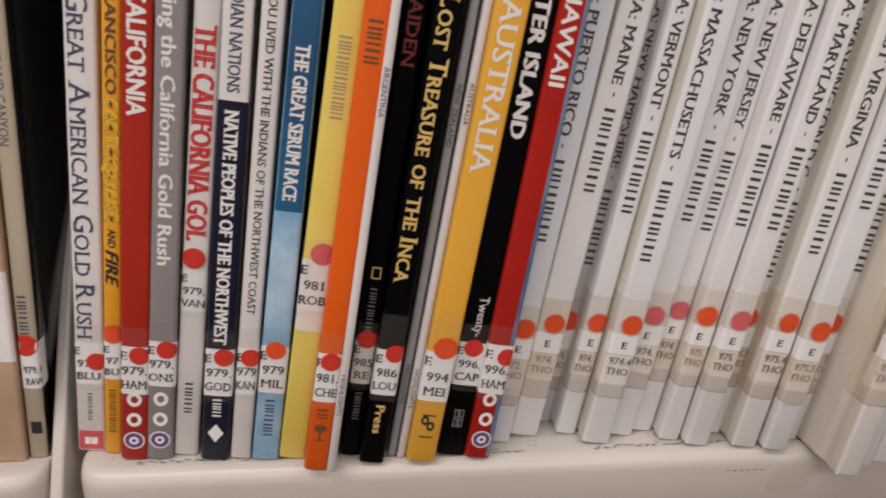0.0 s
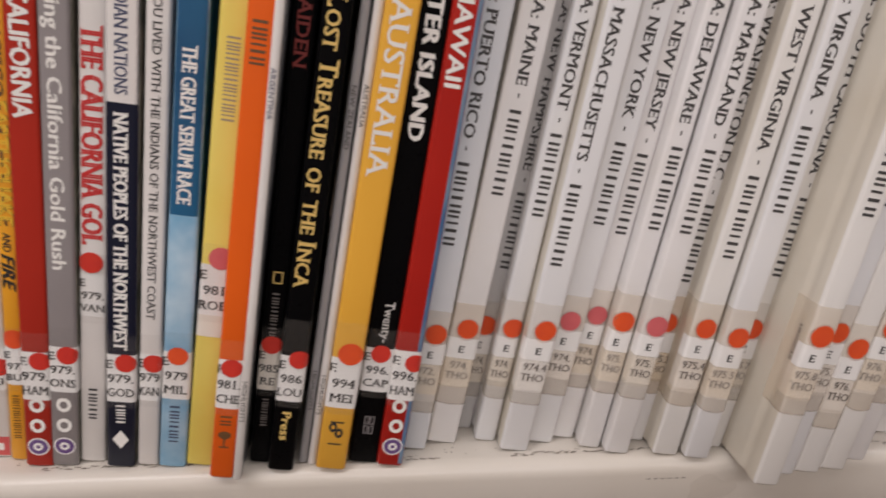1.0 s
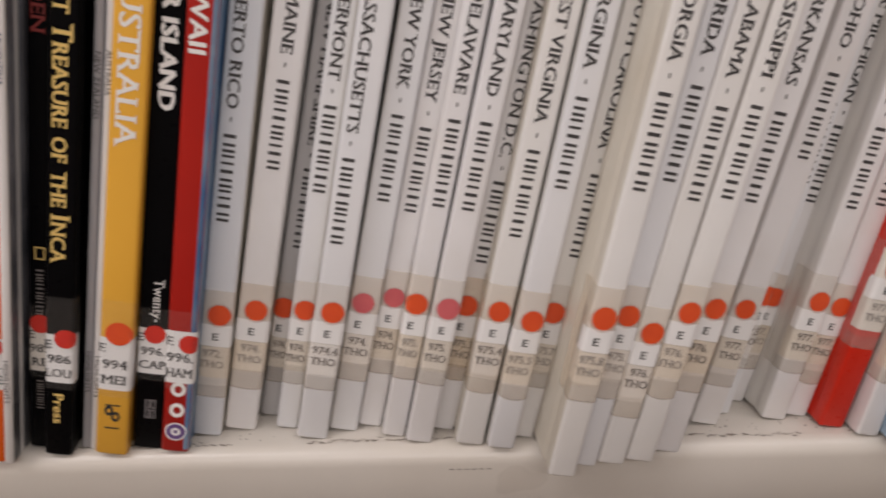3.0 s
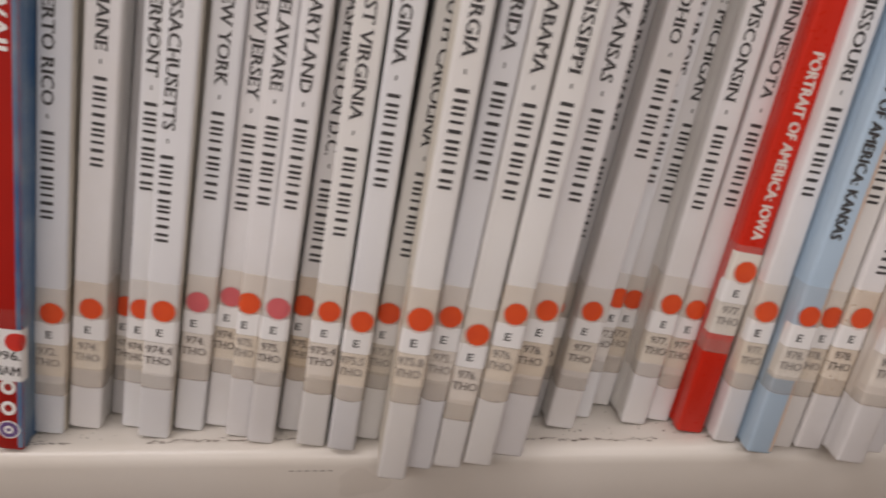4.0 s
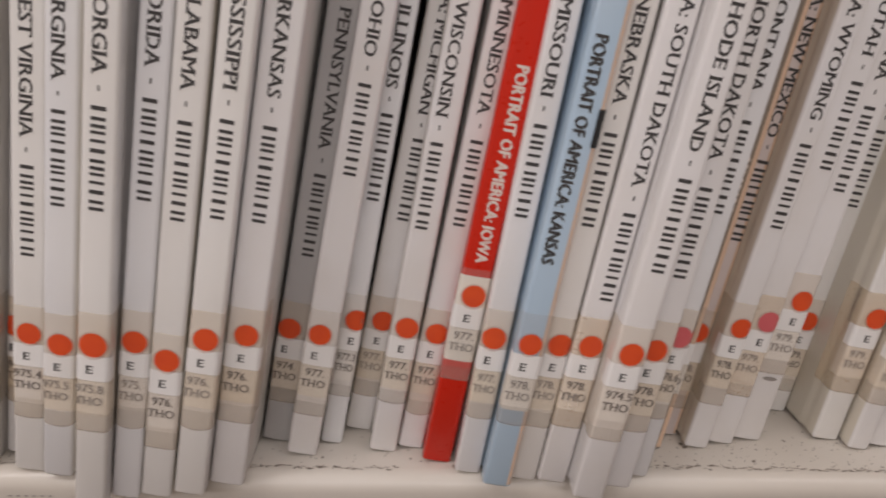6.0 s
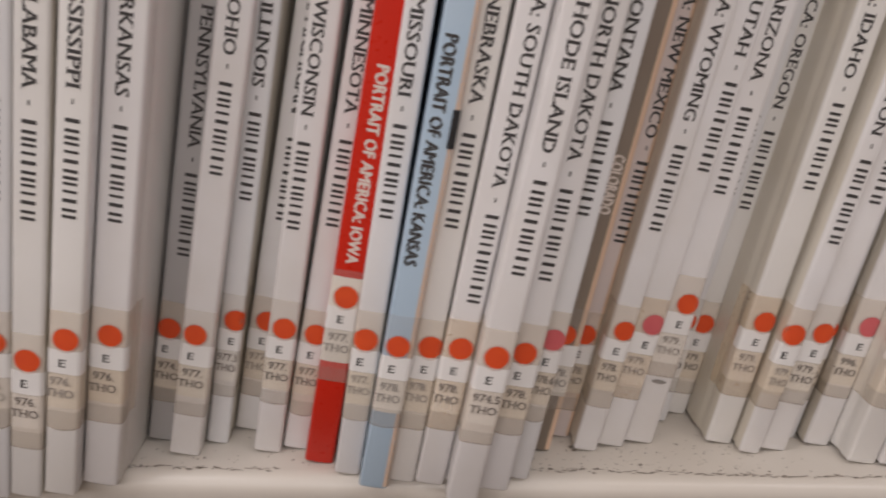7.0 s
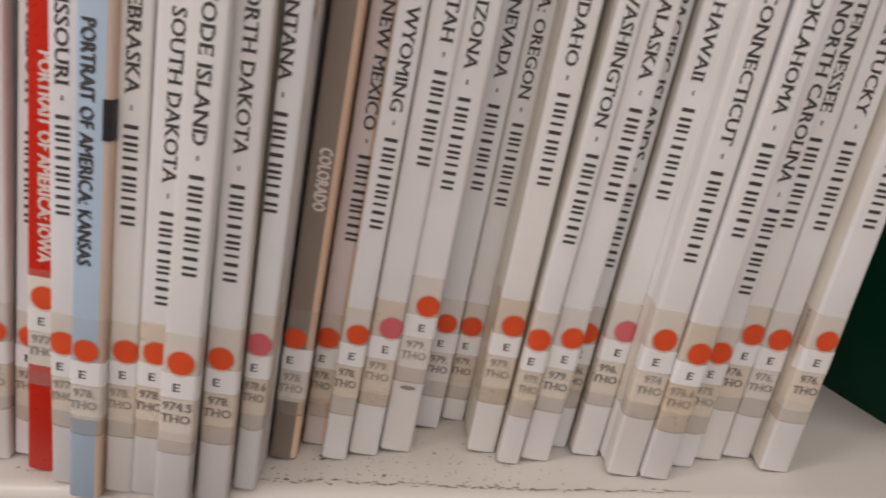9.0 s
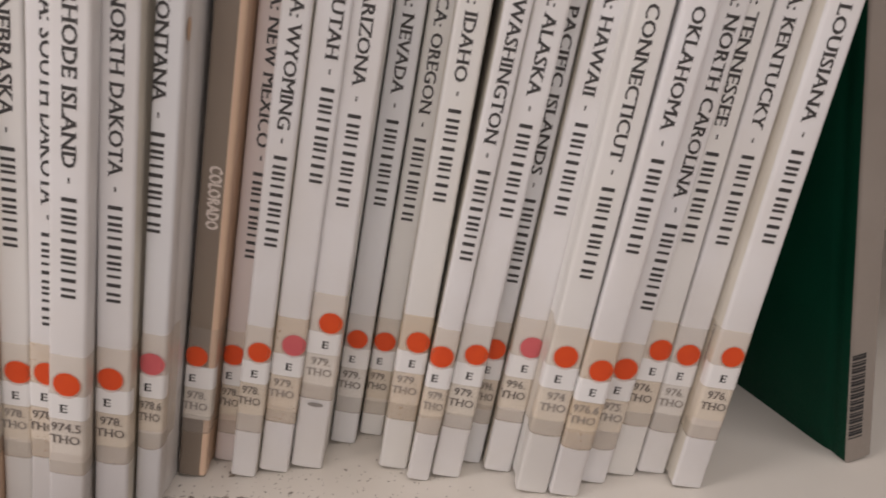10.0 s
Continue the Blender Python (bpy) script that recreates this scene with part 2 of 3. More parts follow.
def book(name, x, y, w, lean, h, depth, spine_mat, left_mat, right_mat, label, group="books on the shelf", sag=0.00015, tall=1.0):
    """A hard-bound book on the shelf, standing on the right lower edge of its spine and leaning by some degrees."""
    root = new(name)
    root.matrix_world = pose(x, y, 0.0, 0, lean, 0) @ Matrix.Diagonal((1, 1, tall, 1))
    root.empty_display_size = 0.02
    tagged(root, label, "book", group)
    sp = Spine(w, depth, sag)
    sp.cover = cover_mesh(root, sp, h, spine_mat, left_mat, right_mat)
    page_block(root, sp, h, depth)
    return root, sp


MM = 0.001


def call_label(root, sp, top, bottom, lines, dot_t, dot_s, dot_mat, dot_r=2.75, wrap=2.5, tape_top=6.0, tape=None, left=0.4, paper_mat=None):
    """A white call-number label wrapped round the spine, with a round sticker and clear tape over it."""
    half = sp.w / 2
    lab = band("spine_label", root, sp, -half - wrap * MM, half + wrap * MM, bottom * MM, top * MM, 0.00008, paper_mat or label_white, "white paper call number label")
    gap = (top - bottom) / (len(lines) + 0.35)
    for k, line in enumerate(lines):
        v = min(0.62 * gap, 2.9) * MM
        body, shift = line, 0.0
        if k == 0:
            shift = -half / 0.9 + 0.9 * MM
        flat_text("call_number", lab, sp, body, shift * 0.9, (top - gap * (k + 0.95)) * MM, v, 1.08, 0.00014, ink_soft)
    if tape is not False:
        band("tape", root, sp, -half - 4 * MM, half + 4 * MM, (bottom - 2.0) * MM, (top + tape_top) * MM, 0.0002, tape or tape_clear, "clear book tape", wave=0.0003, seed=int(top * 10))
    disc("dot_sticker", root, sp, dot_t * MM, dot_s * MM, dot_r * MM, 0.00026, dot_mat, "round red sticker")


def portrait_book(state, x, y, w, lean, dot_s, dot_t, end, shift, number, dot=None, spine=None, left=None, right=None, ink=None, author=True, look_words="white", colour_tape=None):
    """A volume of the state series: laminated white boards, title down the spine, yellowed tape over the call number."""
    rnd = random.Random(state)
    words = f"{look_words} state-series book titled {state.title()}, red dot, yellowed tape"
    spine = spine or rnd.choice([white_cover, white_cover, white_cover, white_cover, cool_white, warm_white])
    tinted = rnd.choice([white_cover, white_cover, warm_white, cream_cover])
    root, sp = book("book", x, y, w * MM, lean, 0.262, 0.205, spine, left or tinted, right or tinted, words, "state series books")
    half = sp.w / 2
    bars = 24.8
    gap = 5.4
    line = shift * MM
    ink = ink or ink_soft
    cap = min(3.2, w * 0.5) * MM
    if author:
        down_bars("author_line", root, sp, 8, (end + bars) * MM, end * MM, cap, 0.00006, ink, t=line)
        band("dash", sp.cover, sp, line - 0.0003, line + 0.0001, (end + bars + 2.1) * MM, (end + bars + 3.3) * MM, 0.00006, ink)
        name_end = end + bars + gap
    else:
        name_end = end
    per = 2.95 if author else 2.15
    title = state if state == "COLORADO" else f"PORTRAIT OF AMERICA: {state}"
    down_text("title", root, sp, title, (name_end + per * len(title) * 0.95) * MM, name_end * MM, cap, 0.00006, ink, t=line, bold=0.05 if author else 0.1, serif=author)
    # stickers, from the lowest layer to the highest
    e = dot_s
    low = rnd.uniform(-1.2, 1.2)
    dip = rnd.choice([0.0, 0.0, 0.0004, 0.0009])
    aged = rnd.random() < 0.75
    lab = band("call_label", root, sp, -half - 3.2 * MM, half + 3 * MM, (e - 19.5) * MM, (e - 4) * MM, 0.00006, label_aged if aged else label_white, "aged paper call number label")
    if spine is iowa_red:
        band("upper_label", root, sp, -half - 1.5 * MM, half + 1.5 * MM, (e - 4) * MM, (e + 5.6) * MM, 0.00018, label_aged, "aged white label round the sticker")
    cw = min(1.0, w / 8.0)
    off_t = rnd.uniform(-0.7, 0.2) * MM
    tone = ink_grey if rnd.random() < 0.6 else ink_worn
    flat_text("call_number", lab, sp, number, off_t, (e - 12.9) * MM, 2.4 * MM, 0.98 * cw, 0.00024, tone, 0.03)
    flat_text("call_number", lab, sp, "THO", off_t - 0.0002, (e - 16.3) * MM, 2.4 * MM, 1.0 * cw, 0.00024, tone, 0.03)
    band("tape", root, sp, -half - 9 * MM, half + 9 * MM, (e - 24.5 + low) * MM, (e + 8.0 + low * 0.6) * MM, 0.00016, colour_tape or rnd.choice([tape_old, tape_old, tape_pale, tape_amber]), "yellowed clear tape", wave=0.0003, seed=len(state), dip=dip)
    fold = rnd.uniform(3.6, 6.0)
    band("tape_fold", root, sp, -half - 4 * MM, half + 4 * MM, (e - 24.4 + low) * MM, (e - 24.5 + low + fold) * MM, 0.00019, tape_fold, "greyed doubled end of the tape", wave=0.0004, seed=len(state) + 3, dip=dip)
    edge = [sp.at(t, (e - 24.5 + low) * MM - dip * max(0.0, 1 - (t / half) ** 2) + d, 0.0002) for d in (0.0, 0.00035) for t in np.linspace(-half - 8 * MM, half + 8 * MM, 41)]
    link_mesh("tape_edge", edge, [(k, k + 1, k + 42, k + 41) for k in range(40)], [tape_edge], root, smooth=True)
    small = band("class_label", root, sp, -half - 2.5 * MM, half + 2.0 * MM, (e - 9.6) * MM, (e - 3.0) * MM, 0.00022, label_white, "small white letter label")
    flat_text("class_letter", small, sp, "E", (dot_t - 0.6) * MM, (e - 7.7) * MM, 2.35 * MM, 1.1, 0.00027, ink_soft, 0.06)
    size = rnd.uniform(2.9, 3.15)
    disc("dye_halo", root, sp, dot_t * MM, (e - 0.15) * MM, size * 1.17 * MM, 0.00028, pink_bleed if dot is dot_pink else red_bleed, "faint dye bled from the sticker")
    disc("dot_sticker", root, sp, dot_t * MM, e * MM, size * MM, 0.0003, dot or dot_orange, "round orange-red sticker")
    return root, sp


# ---- shelf and room ----
SHELF = pose(0.132, -0.0041, 0, 0, 0, -0.94)


def shelf_board(name, x0, x1, label):
    """A pressed steel shelf with a rounded front lip, its top at height 0."""
    r, face, depth = 0.005, 0.032, 0.26
    prof = [(depth, 0.0)] + [(r - r * math.sin(a), -r + r * math.cos(a)) for a in np.linspace(0, math.pi / 2, 8)]
    prof += [(0.0, -face), (0.003, -face - 0.002), (0.012, -face - 0.002), (0.012, -face + 0.0), (0.003, -face + 0.003), (0.003, -0.006), (depth, -0.006)]
    n = len(prof)
    ends = [x0, x0 + 0.0015, x0 + 0.004, x0 + 0.008, x1 - 0.008, x1 - 0.004, x1 - 0.0015, x1]
    shrink = [0.006, 0.0032, 0.0012, 0, 0, 0.0012, 0.0032, 0.006]
    verts = [(x, y + d if y < 0.1 else y, z) for x, d in zip(ends, shrink) for y, z in prof]
    faces = [(a * n + i, a * n + (i + 1) % n, (a + 1) * n + (i + 1) % n, (a + 1) * n + i) for a in range(7) for i in range(n)]
    faces += [tuple(range(n))[::-1], tuple(7 * n + i for i in range(n))]
    me = bpy.data.meshes.new(name)
    me.from_pydata(verts, [], faces)
    bm = bmesh.new()
    bm.from_mesh(me)
    bmesh.ops.recalc_face_normals(bm, faces=bm.faces)
    bm.to_mesh(me)
    bm.free()
    me.materials.append(shelf_paint)
    me.polygons.foreach_set("use_smooth", [len(p.vertices) == 4 and p.area < 1 and i % n not in (0, n - 1) for i, p in enumerate(me.polygons)])
    ob = new(name, me)
    ob.matrix_world = SHELF
    return tagged(ob, label, "shelf", kind="structure")


shelf_board("shelf_1", -0.1565, 0.95, "white enamelled steel library shelf with rounded front lip")
shelf_board("shelf_2", -1.05, -0.1655, "white enamelled steel library shelf of the next bay")


def bracket_plate():
    """The end bracket of a cantilever shelf: a thin upright plate whose front edge slopes back as it rises."""
    side = [(0.0015, -0.06), (0.0025, -0.02), (0.0056, -0.008), (0.055, 0.088), (0.09, 0.16), (0.15, 0.275), (0.262, 0.275), (0.262, -0.06)]
    bm = bmesh.new()
    verts = [bm.verts.new((0.0, y, z)) for y, z in side]
    face = bm.faces.new(verts)
    out = bmesh.ops.extrude_face_region(bm, geom=[face])
    bmesh.ops.translate(bm, vec=(0.0036, 0, 0), verts=[v for v in out["geom"] if isinstance(v, bmesh.types.BMVert)])
    bmesh.ops.recalc_face_normals(bm, faces=bm.faces)
    bmesh.ops.bevel(bm, geom=bm.edges[:], offset=0.0009, segments=3, affect="EDGES", profile=0.5)
    me = bpy.data.meshes.new("shelf_divider")
    bm.to_mesh(me)
    bm.free()
    me.materials.append(shelf_paint)
    return new("shelf_divider", me)


divider = bracket_plate()
divider.matrix_world = pose(-0.0324, -0.0046, 0)
tagged(divider, "white painted steel divider between two shelf bays", "divider", kind="structure")

back = box("wall_back", (2.4, 0.012, 1.9), (0.2, 0.279, -0.05), shelf_paint)
tagged(back, "white steel back panel of the bookshelf", "back panel", kind="structure")
box_top = box("shelf_3", (2.2, 0.3, 0.02), (0.2, 0.122, 0.283), shelf_paint, bevel=0.002)
tagged(box_top, "white steel shelf above the row of books", "shelf", kind="structure")


def room():
    x0, x1, y0, y1, z0, z1 = -1.5, 1.9, -2.4, 0.29, -1.0, 1.3
    for nm, size, c, m in (
        ("floor", (x1 - x0, y1 - y0, 0.05), ((x0 + x1) / 2, (y0 + y1) / 2, z0 - 0.025), carpet),
        ("ceiling", (x1 - x0, y1 - y0, 0.05), ((x0 + x1) / 2, (y0 + y1) / 2, z1 + 0.025), ceiling_paint),
        ("wall_south", (x1 - x0, 0.08, z1 - z0), ((x0 + x1) / 2, y0 - 0.04, (z0 + z1) / 2), wall_paint),
        ("wall_north", (x1 - x0, 0.08, z1 - z0), ((x0 + x1) / 2, y1 + 0.04, (z0 + z1) / 2), wall_paint),
        ("wall_west", (0.08, y1 - y0, z1 - z0), (x0 - 0.04, (y0 + y1) / 2, (z0 + z1) / 2), wall_paint),
        ("wall_east", (0.08, y1 - y0, z1 - z0), (x1 + 0.04, (y0 + y1) / 2, (z0 + z1) / 2), wall_paint),
    ):
        tagged(box(nm, size, c, m), kind="structure")


room()

# ---- the state series, from the first volume to the last ----
def side_strip(root, sp, wide):
    """The peach edge of the printed cover, seen along one side of the spine."""
    band("cover_strip", root, sp, sp.w / 2 - wide * MM, sp.w / 2 + 0.0004, 0.0008, 0.26, 0.00004, peach_cover)


def edge_number(made, s0=38.0, s1=49.0):
    """Small unreadable figures, as bars, on the edge of the front board."""
    root, sp = made
    down_bars("stamped_number", root, sp, 8, s1 * MM, s0 * MM, 0.0016, 0.0003, ink_grey, t=-sp.w / 2 - 0.0035)


iowa_red = material("iowa_red_cover", (0.62, 0.022, 0.008), 0.3, spec=0.3, second=(0.5, 0.025, 0.012))
kansas_blue = material("pale_blue_cover", (0.44, 0.58, 0.72), 0.36, second=(0.5, 0.62, 0.73))
rosy_white = material("rosy_white_cover", (0.7, 0.62, 0.6), 0.4)
iowa_ink = material("pale_ink", (0.75, 0.66, 0.6), 0.5)
tape_thin = material("thin_aged_tape", (0.62, 0.58, 0.54), 0.22, alpha=0.16)
portrait_book("PUERTO RICO", 0.1010, 0.0057, 8.3, 8.97, 38.6, 0.6, 65.2, -1.0, "972.", spine=bluish_cover)
portrait_book("MAINE", 0.1105, 0.0082, 9.0, 9.64, 38.8, 0.5, 79.1, 0.2, "974.")
# set back between its neighbours, their shade painted as a grey spine
portrait_book("NEW HAMPSHIRE", 0.1164, 0.0160, 5.6, 9.92, 36.3, -0.3, 54.8, 1.2, "974.", spine=shaded_white_cover, look_words="grey")
portrait_book("VERMONT", 0.1229, 0.0086, 6.4, 9.20, 38.7, 0.6, 72.8, -0.1, "974.")
portrait_book("MASSACHUSETTS", 0.1318, 0.0025, 8.6, 9.20, 40.4, 0.6, 59.8, -1.2, "974.4")
portrait_book("NEW YORK", 0.1405, 0.0063, 8.3, 9.70, 41.4, -0.5, 70.9, -0.0, "974.", dot=dot_pink, spine=cool_white)
portrait_book("NEW JERSEY", 0.1478, 0.0084, 7.0, 9.72, 42.3, 0.1, 67.4, 0.0, "974.", dot=dot_pink)
portrait_book("DELAWARE", 0.1545, 0.0027, 6.6, 9.40, 42.6, -0.6, 70.5, 0.1, "975.")
portrait_book("MARYLAND", 0.1622, -0.0010, 7.4, 9.64, 42.7, 0.4, 70.4, 0.0, "975.", dot=dot_pink)
portrait_book("WASHINGTON D.C.", 0.1695, 0.0054, 6.9, 10.00, 40.6, -1.2, 53.5, 0.0, "975.3")
portrait_book("WEST VIRGINIA", 0.1771, -0.0028, 8.0, 8.90, 42.4, 0.2, 63.5, -0.1, "975.4")
portrait_book("VIRGINIA", 0.1858, -0.0053, 7.7, 8.90, 40.5, 0.4, 77.3, -0.5, "975.5")
portrait_book("SOUTH CAROLINA", 0.1925, 0.0002, 6.5, 9.90, 40.5, -0.5, 57.0, 1.2, "975.7", spine=warm_white)
edge_number(portrait_book("GEORGIA", 0.2001, -0.0191, 7.5, 8.90, 47.3, -0.0, 80.3, -0.1, "975.8", left=cream_cover))
portrait_book("FLORIDA", 0.2073, -0.0147, 7.1, 9.78, 46.1, 0.0, 81.8, 0.0, "975.", spine=cool_white)
portrait_book("ALABAMA", 0.2154, -0.0144, 7.7, 9.78, 40.8, 0.2, 76.8, 0.0, "976.")
portrait_book("MISSISSIPPI", 0.2240, -0.0137, 8.0, 10.08, 46.3, 0.3, 77.2, 0.0, "976.")
portrait_book("ARKANSAS", 0.2334, -0.0097, 9.1, 10.14, 45.5, 0.5, 75.1, 0.0, "976.")
portrait_book("PENNSYLVANIA", 0.2425, 0.0113, 8.3, 10.64, 37.3, -1.0, 59.3, 0.7, "974.", spine=shaded_white_cover, look_words="grey")
portrait_book("OHIO", 0.2514, 0.0040, 8.6, 10.64, 39.0, -0.5, 84.0, 0.0, "977.")
portrait_book("ILLINOIS", 0.2581, 0.0102, 6.3, 9.94, 41.0, 1.3, 75.8, 0.0, "977.3")
portrait_book("MICHIGAN", 0.2664, 0.0173, 7.9, 10.76, 37.4, 0.9, 68.2, 0.7, "977.", right=cream_cover)
portrait_book("WISCONSIN", 0.2744, 0.0058, 7.8, 9.44, 40.5, 0.4, 68.9, -0.8, "977.")
portrait_book("MINNESOTA", 0.2823, 0.0075, 7.4, 10.26, 38.0, 0.5, 69.6, 0.0, "977.")
portrait_book("IOWA", 0.2903, 0.0006, 8.1, 9.53, 52.4, 0.3, 61.8, 0.2, "977.", spine=iowa_red, left=iowa_red, right=iowa_red, ink=iowa_ink, author=False, look_words="bright red", colour_tape=tape_thin)
portrait_book("MISSOURI", 0.2984, -0.0044, 7.1, 8.53, 42.3, -0.5, 75.5, -0.3, "977.")
kansas, kansas_spine = portrait_book("KANSAS", 0.3063, -0.0105, 7.7, 9.26, 43.6, -0.2, 65.4, -1.1, "978.", spine=kansas_blue, left=kansas_blue, right=peach_cover, author=False, look_words="pale blue", colour_tape=tape_thin)
band("black_mark", kansas, kansas_spine, kansas_spine.w / 2 - 0.0016, kansas_spine.w / 2 + 0.003, 0.0955, 0.1045, 0.0003, ink_black)
side_strip(kansas, kansas_spine, 1.2)
portrait_book("NEBRASKA", 0.3137, -0.0077, 7.2, 9.03, 42.2, 0.8, 74.4, 0.0, "978.")
portrait_book("SOUTH DAKOTA", 0.3219, -0.0089, 7.9, 9.40, 42.4, 0.4, 55.0, 0.9, "978.")
portrait_book("RHODE ISLAND", 0.3306, -0.0161, 8.4, 9.53, 43.7, 0.1, 65.4, 0.3, "974.5")
portrait_book("NORTH DAKOTA", 0.3394, -0.0112, 8.1, 8.90, 42.3, -0.4, 62.1, -0.0, "978.")
montana, montana_spine = portrait_book("MONTANA", 0.3457, -0.0062, 6.1, 9.32, 43.9, -0.2, 77.7, -1.2, "978.6", dot=dot_pink, spine=cool_white)
disc("smear", montana, montana_spine, montana_spine.w / 2 + 0.0025, 0.124, 0.0014, 0.0003, peach_cover, "dried brown smear", turn=1.8)
side_strip(*portrait_book("COLORADO", 0.3540, 0.0072, 7.6, 9.82, 38.6, -1.1, 74.6, 0.0, "978.", spine=tan_cover, left=tan_cover, right=peach_cover, ink=iowa_ink, author=False, look_words="taupe brown", colour_tape=tape_thin), 1.6)
side_strip(*portrait_book("NEW MEXICO", 0.3611, 0.0145, 6.6, 9.90, 35.3, -0.7, 64.2, 1.2, "978.", spine=rosy_white, left=rosy_cover, right=peach_cover), 1.1)
portrait_book("WYOMING", 0.3682, 0.0073, 7.0, 9.90, 40.3, 0.7, 70.0, 0.4, "978.")
portrait_book("UTAH", 0.3769, 0.0095, 8.3, 9.90, 41.3, 1.3, 86.2, 1.2, "979.", dot=dot_pink)
arizona, arizona_spine = portrait_book("ARIZONA", 0.3864, 0.0114, 9.0, 9.39, 47.0, 1.3, 79.3, -0.0, "979.")
disc("smudge", arizona, arizona_spine, 0.0002, 0.0215, 0.0022, 0.0003, ink_worn, "dark smudge on the tape", turn=0.3)
portrait_book("NEVADA", 0.3946, 0.0238, 7.6, 9.40, 35.8, -0.3, 76.1, 0.0, "979.")
portrait_book("OREGON", 0.4025, 0.0282, 7.1, 9.31, 32.8, -0.3, 70.5, 0.0, "979.", spine=warm_white)
edge_number(portrait_book("IDAHO", 0.4110, 0.0116, 8.2, 8.90, 41.4, 0.9, 80.8, -0.2, "979.", left=cream_cover))
portrait_book("WASHINGTON", 0.4174, 0.0064, 6.3, 9.90, 39.9, -0.6, 67.3, 0.2, "979.")
portrait_book("ALASKA", 0.4262, 0.0079, 8.2, 9.81, 39.9, 0.9, 78.3, 0.3, "979.")
portrait_book("PACIFIC ISLANDS", 0.4325, 0.0148, 5.8, 9.29, 37.9, -0.6, 57.8, 0.0, "996.")
portrait_book("HAWAII", 0.4410, 0.0107, 7.9, 9.29, 40.8, 1.2, 78.1, 0.0, "996.", dot=dot_pink, left=cream_cover)
portrait_book("CONNECTICUT", 0.4502, 0.0015, 8.8, 8.79, 42.8, -0.0, 64.3, -0.1, "974", spine=warm_white)
portrait_book("OKLAHOMA", 0.4585, 0.0003, 8.0, 9.16, 39.7, 0.6, 71.7, 0.0, "976.6")
portrait_book("NORTH CAROLINA", 0.4672, 0.0060, 7.9, 9.16, 37.0, 0.2, 54.2, 1.0, "975.")
portrait_book("TENNESSEE", 0.4766, 0.0095, 8.4, 8.01, 41.0, 1.2, 71.4, 0.0, "976.", spine=warm_white)
portrait_book("KENTUCKY", 0.4856, 0.0106, 8.2, 8.17, 38.9, 0.3, 70.5, 0.0, "976.")
edge_number(portrait_book("LOUISIANA", 0.4940, 0.0043, 8.4, 8.23, 41.9, 0.7, 73.2, 0.0, "976.", left=cream_cover))


# ---- books before the series ----
gold_ink = material("gold_ink", (0.72, 0.5, 0.16), 0.4)
white_ink = material("white_ink", (0.8, 0.78, 0.75), 0.45)
navy_ink = material("navy_ink", (0.05, 0.06, 0.12), 0.5)
brown_ink = material("brown_ink", (0.13, 0.06, 0.02), 0.5)
red_ink = material("red_ink", (0.55, 0.03, 0.03), 0.5)
dark_red_ink = material("dark_red_ink", (0.2, 0.015, 0.012), 0.5)
tan_ink = material("tan_ink", (0.36, 0.3, 0.2), 0.5)
purple_ink = material("purple_ink", (0.12, 0.06, 0.2), 0.5)
logo_red = material("logo_red", (0.55, 0.09, 0.09), 0.5)
black_cover = material("black_cover", (0.0025, 0.0025, 0.003), 0.3, second=(0.0035, 0.003, 0.0035), spec=0.05)
photo_dark = material("dark_photo_cover", (0.03, 0.035, 0.045), 0.3, stain=45, second=(0.3, 0.3, 0.33), amount=1.0)
photo_green = material("mottled_photo_cover", (0.12, 0.13, 0.1), 0.35, stain=120, second=(0.4, 0.36, 0.3), amount=1.0)
blue_photo = material("blue_photo_cover", (0.05, 0.13, 0.28), 0.35, stain=60, second=(0.25, 0.33, 0.4), amount=0.9)
offwhite_cover = material("off_white_cover", (0.74, 0.71, 0.69), 0.4)
orange_yellow = material("orange_yellow_cover", (0.82, 0.38, 0.02), 0.38, second=(0.7, 0.3, 0.02))
amber_cover = material("amber_cover", (0.8, 0.43, 0.055), 0.36, spec=0.3, second=(0.76, 0.37, 0.04))
brick_red = material("brick_red_cover", (0.4, 0.026, 0.014), 0.38, spec=0.2, second=(0.34, 0.022, 0.013))
deep_red = material("deep_red_cover", (0.4, 0.016, 0.01), 0.36, spec=0.2, second=(0.33, 0.013, 0.01))
warm_grey = material("warm_grey_cover", (0.27, 0.245, 0.25), 0.42, second=(0.24, 0.22, 0.22))
navy_cover = material("navy_cover", (0.006, 0.008, 0.024), 0.32, spec=0.3)
deep_blue = material("deep_blue_cover", (0.01, 0.11, 0.24), 0.34, second=(0.005, 0.05, 0.13), amount=0.9, stain=25)
gloss_black = material("glossy_black_cover", (0.004, 0.0035, 0.0035), 0.14, spec=0.6)
bright_yellow = material("bright_yellow_ink", (0.8, 0.5, 0.04), 0.45)
ice_blue = material("ice_blue_cover", (0.2, 0.42, 0.62), 0.36, stain=90, second=(0.5, 0.66, 0.78), amount=0.9)
yellow_cover = material("yellow_cover", (0.8, 0.66, 0.16), 0.4, spec=0.3, second=(0.72, 0.55, 0.07))
orange_cover = material("orange_cover", (0.78, 0.12, 0.008), 0.38, spec=0.3, second=(0.72, 0.1, 0.008))
mid_grey = material("mid_grey_cover", (0.36, 0.35, 0.36), 0.4)
tan_cloth = material("tan_cloth", (0.45, 0.39, 0.29), 0.7, grain=1800, bump=0.1)
stained_tan = material("stained_tan_cover", (0.6, 0.43, 0.29), 0.55, stain=60, second=(0.42, 0.25, 0.15), amount=0.7)


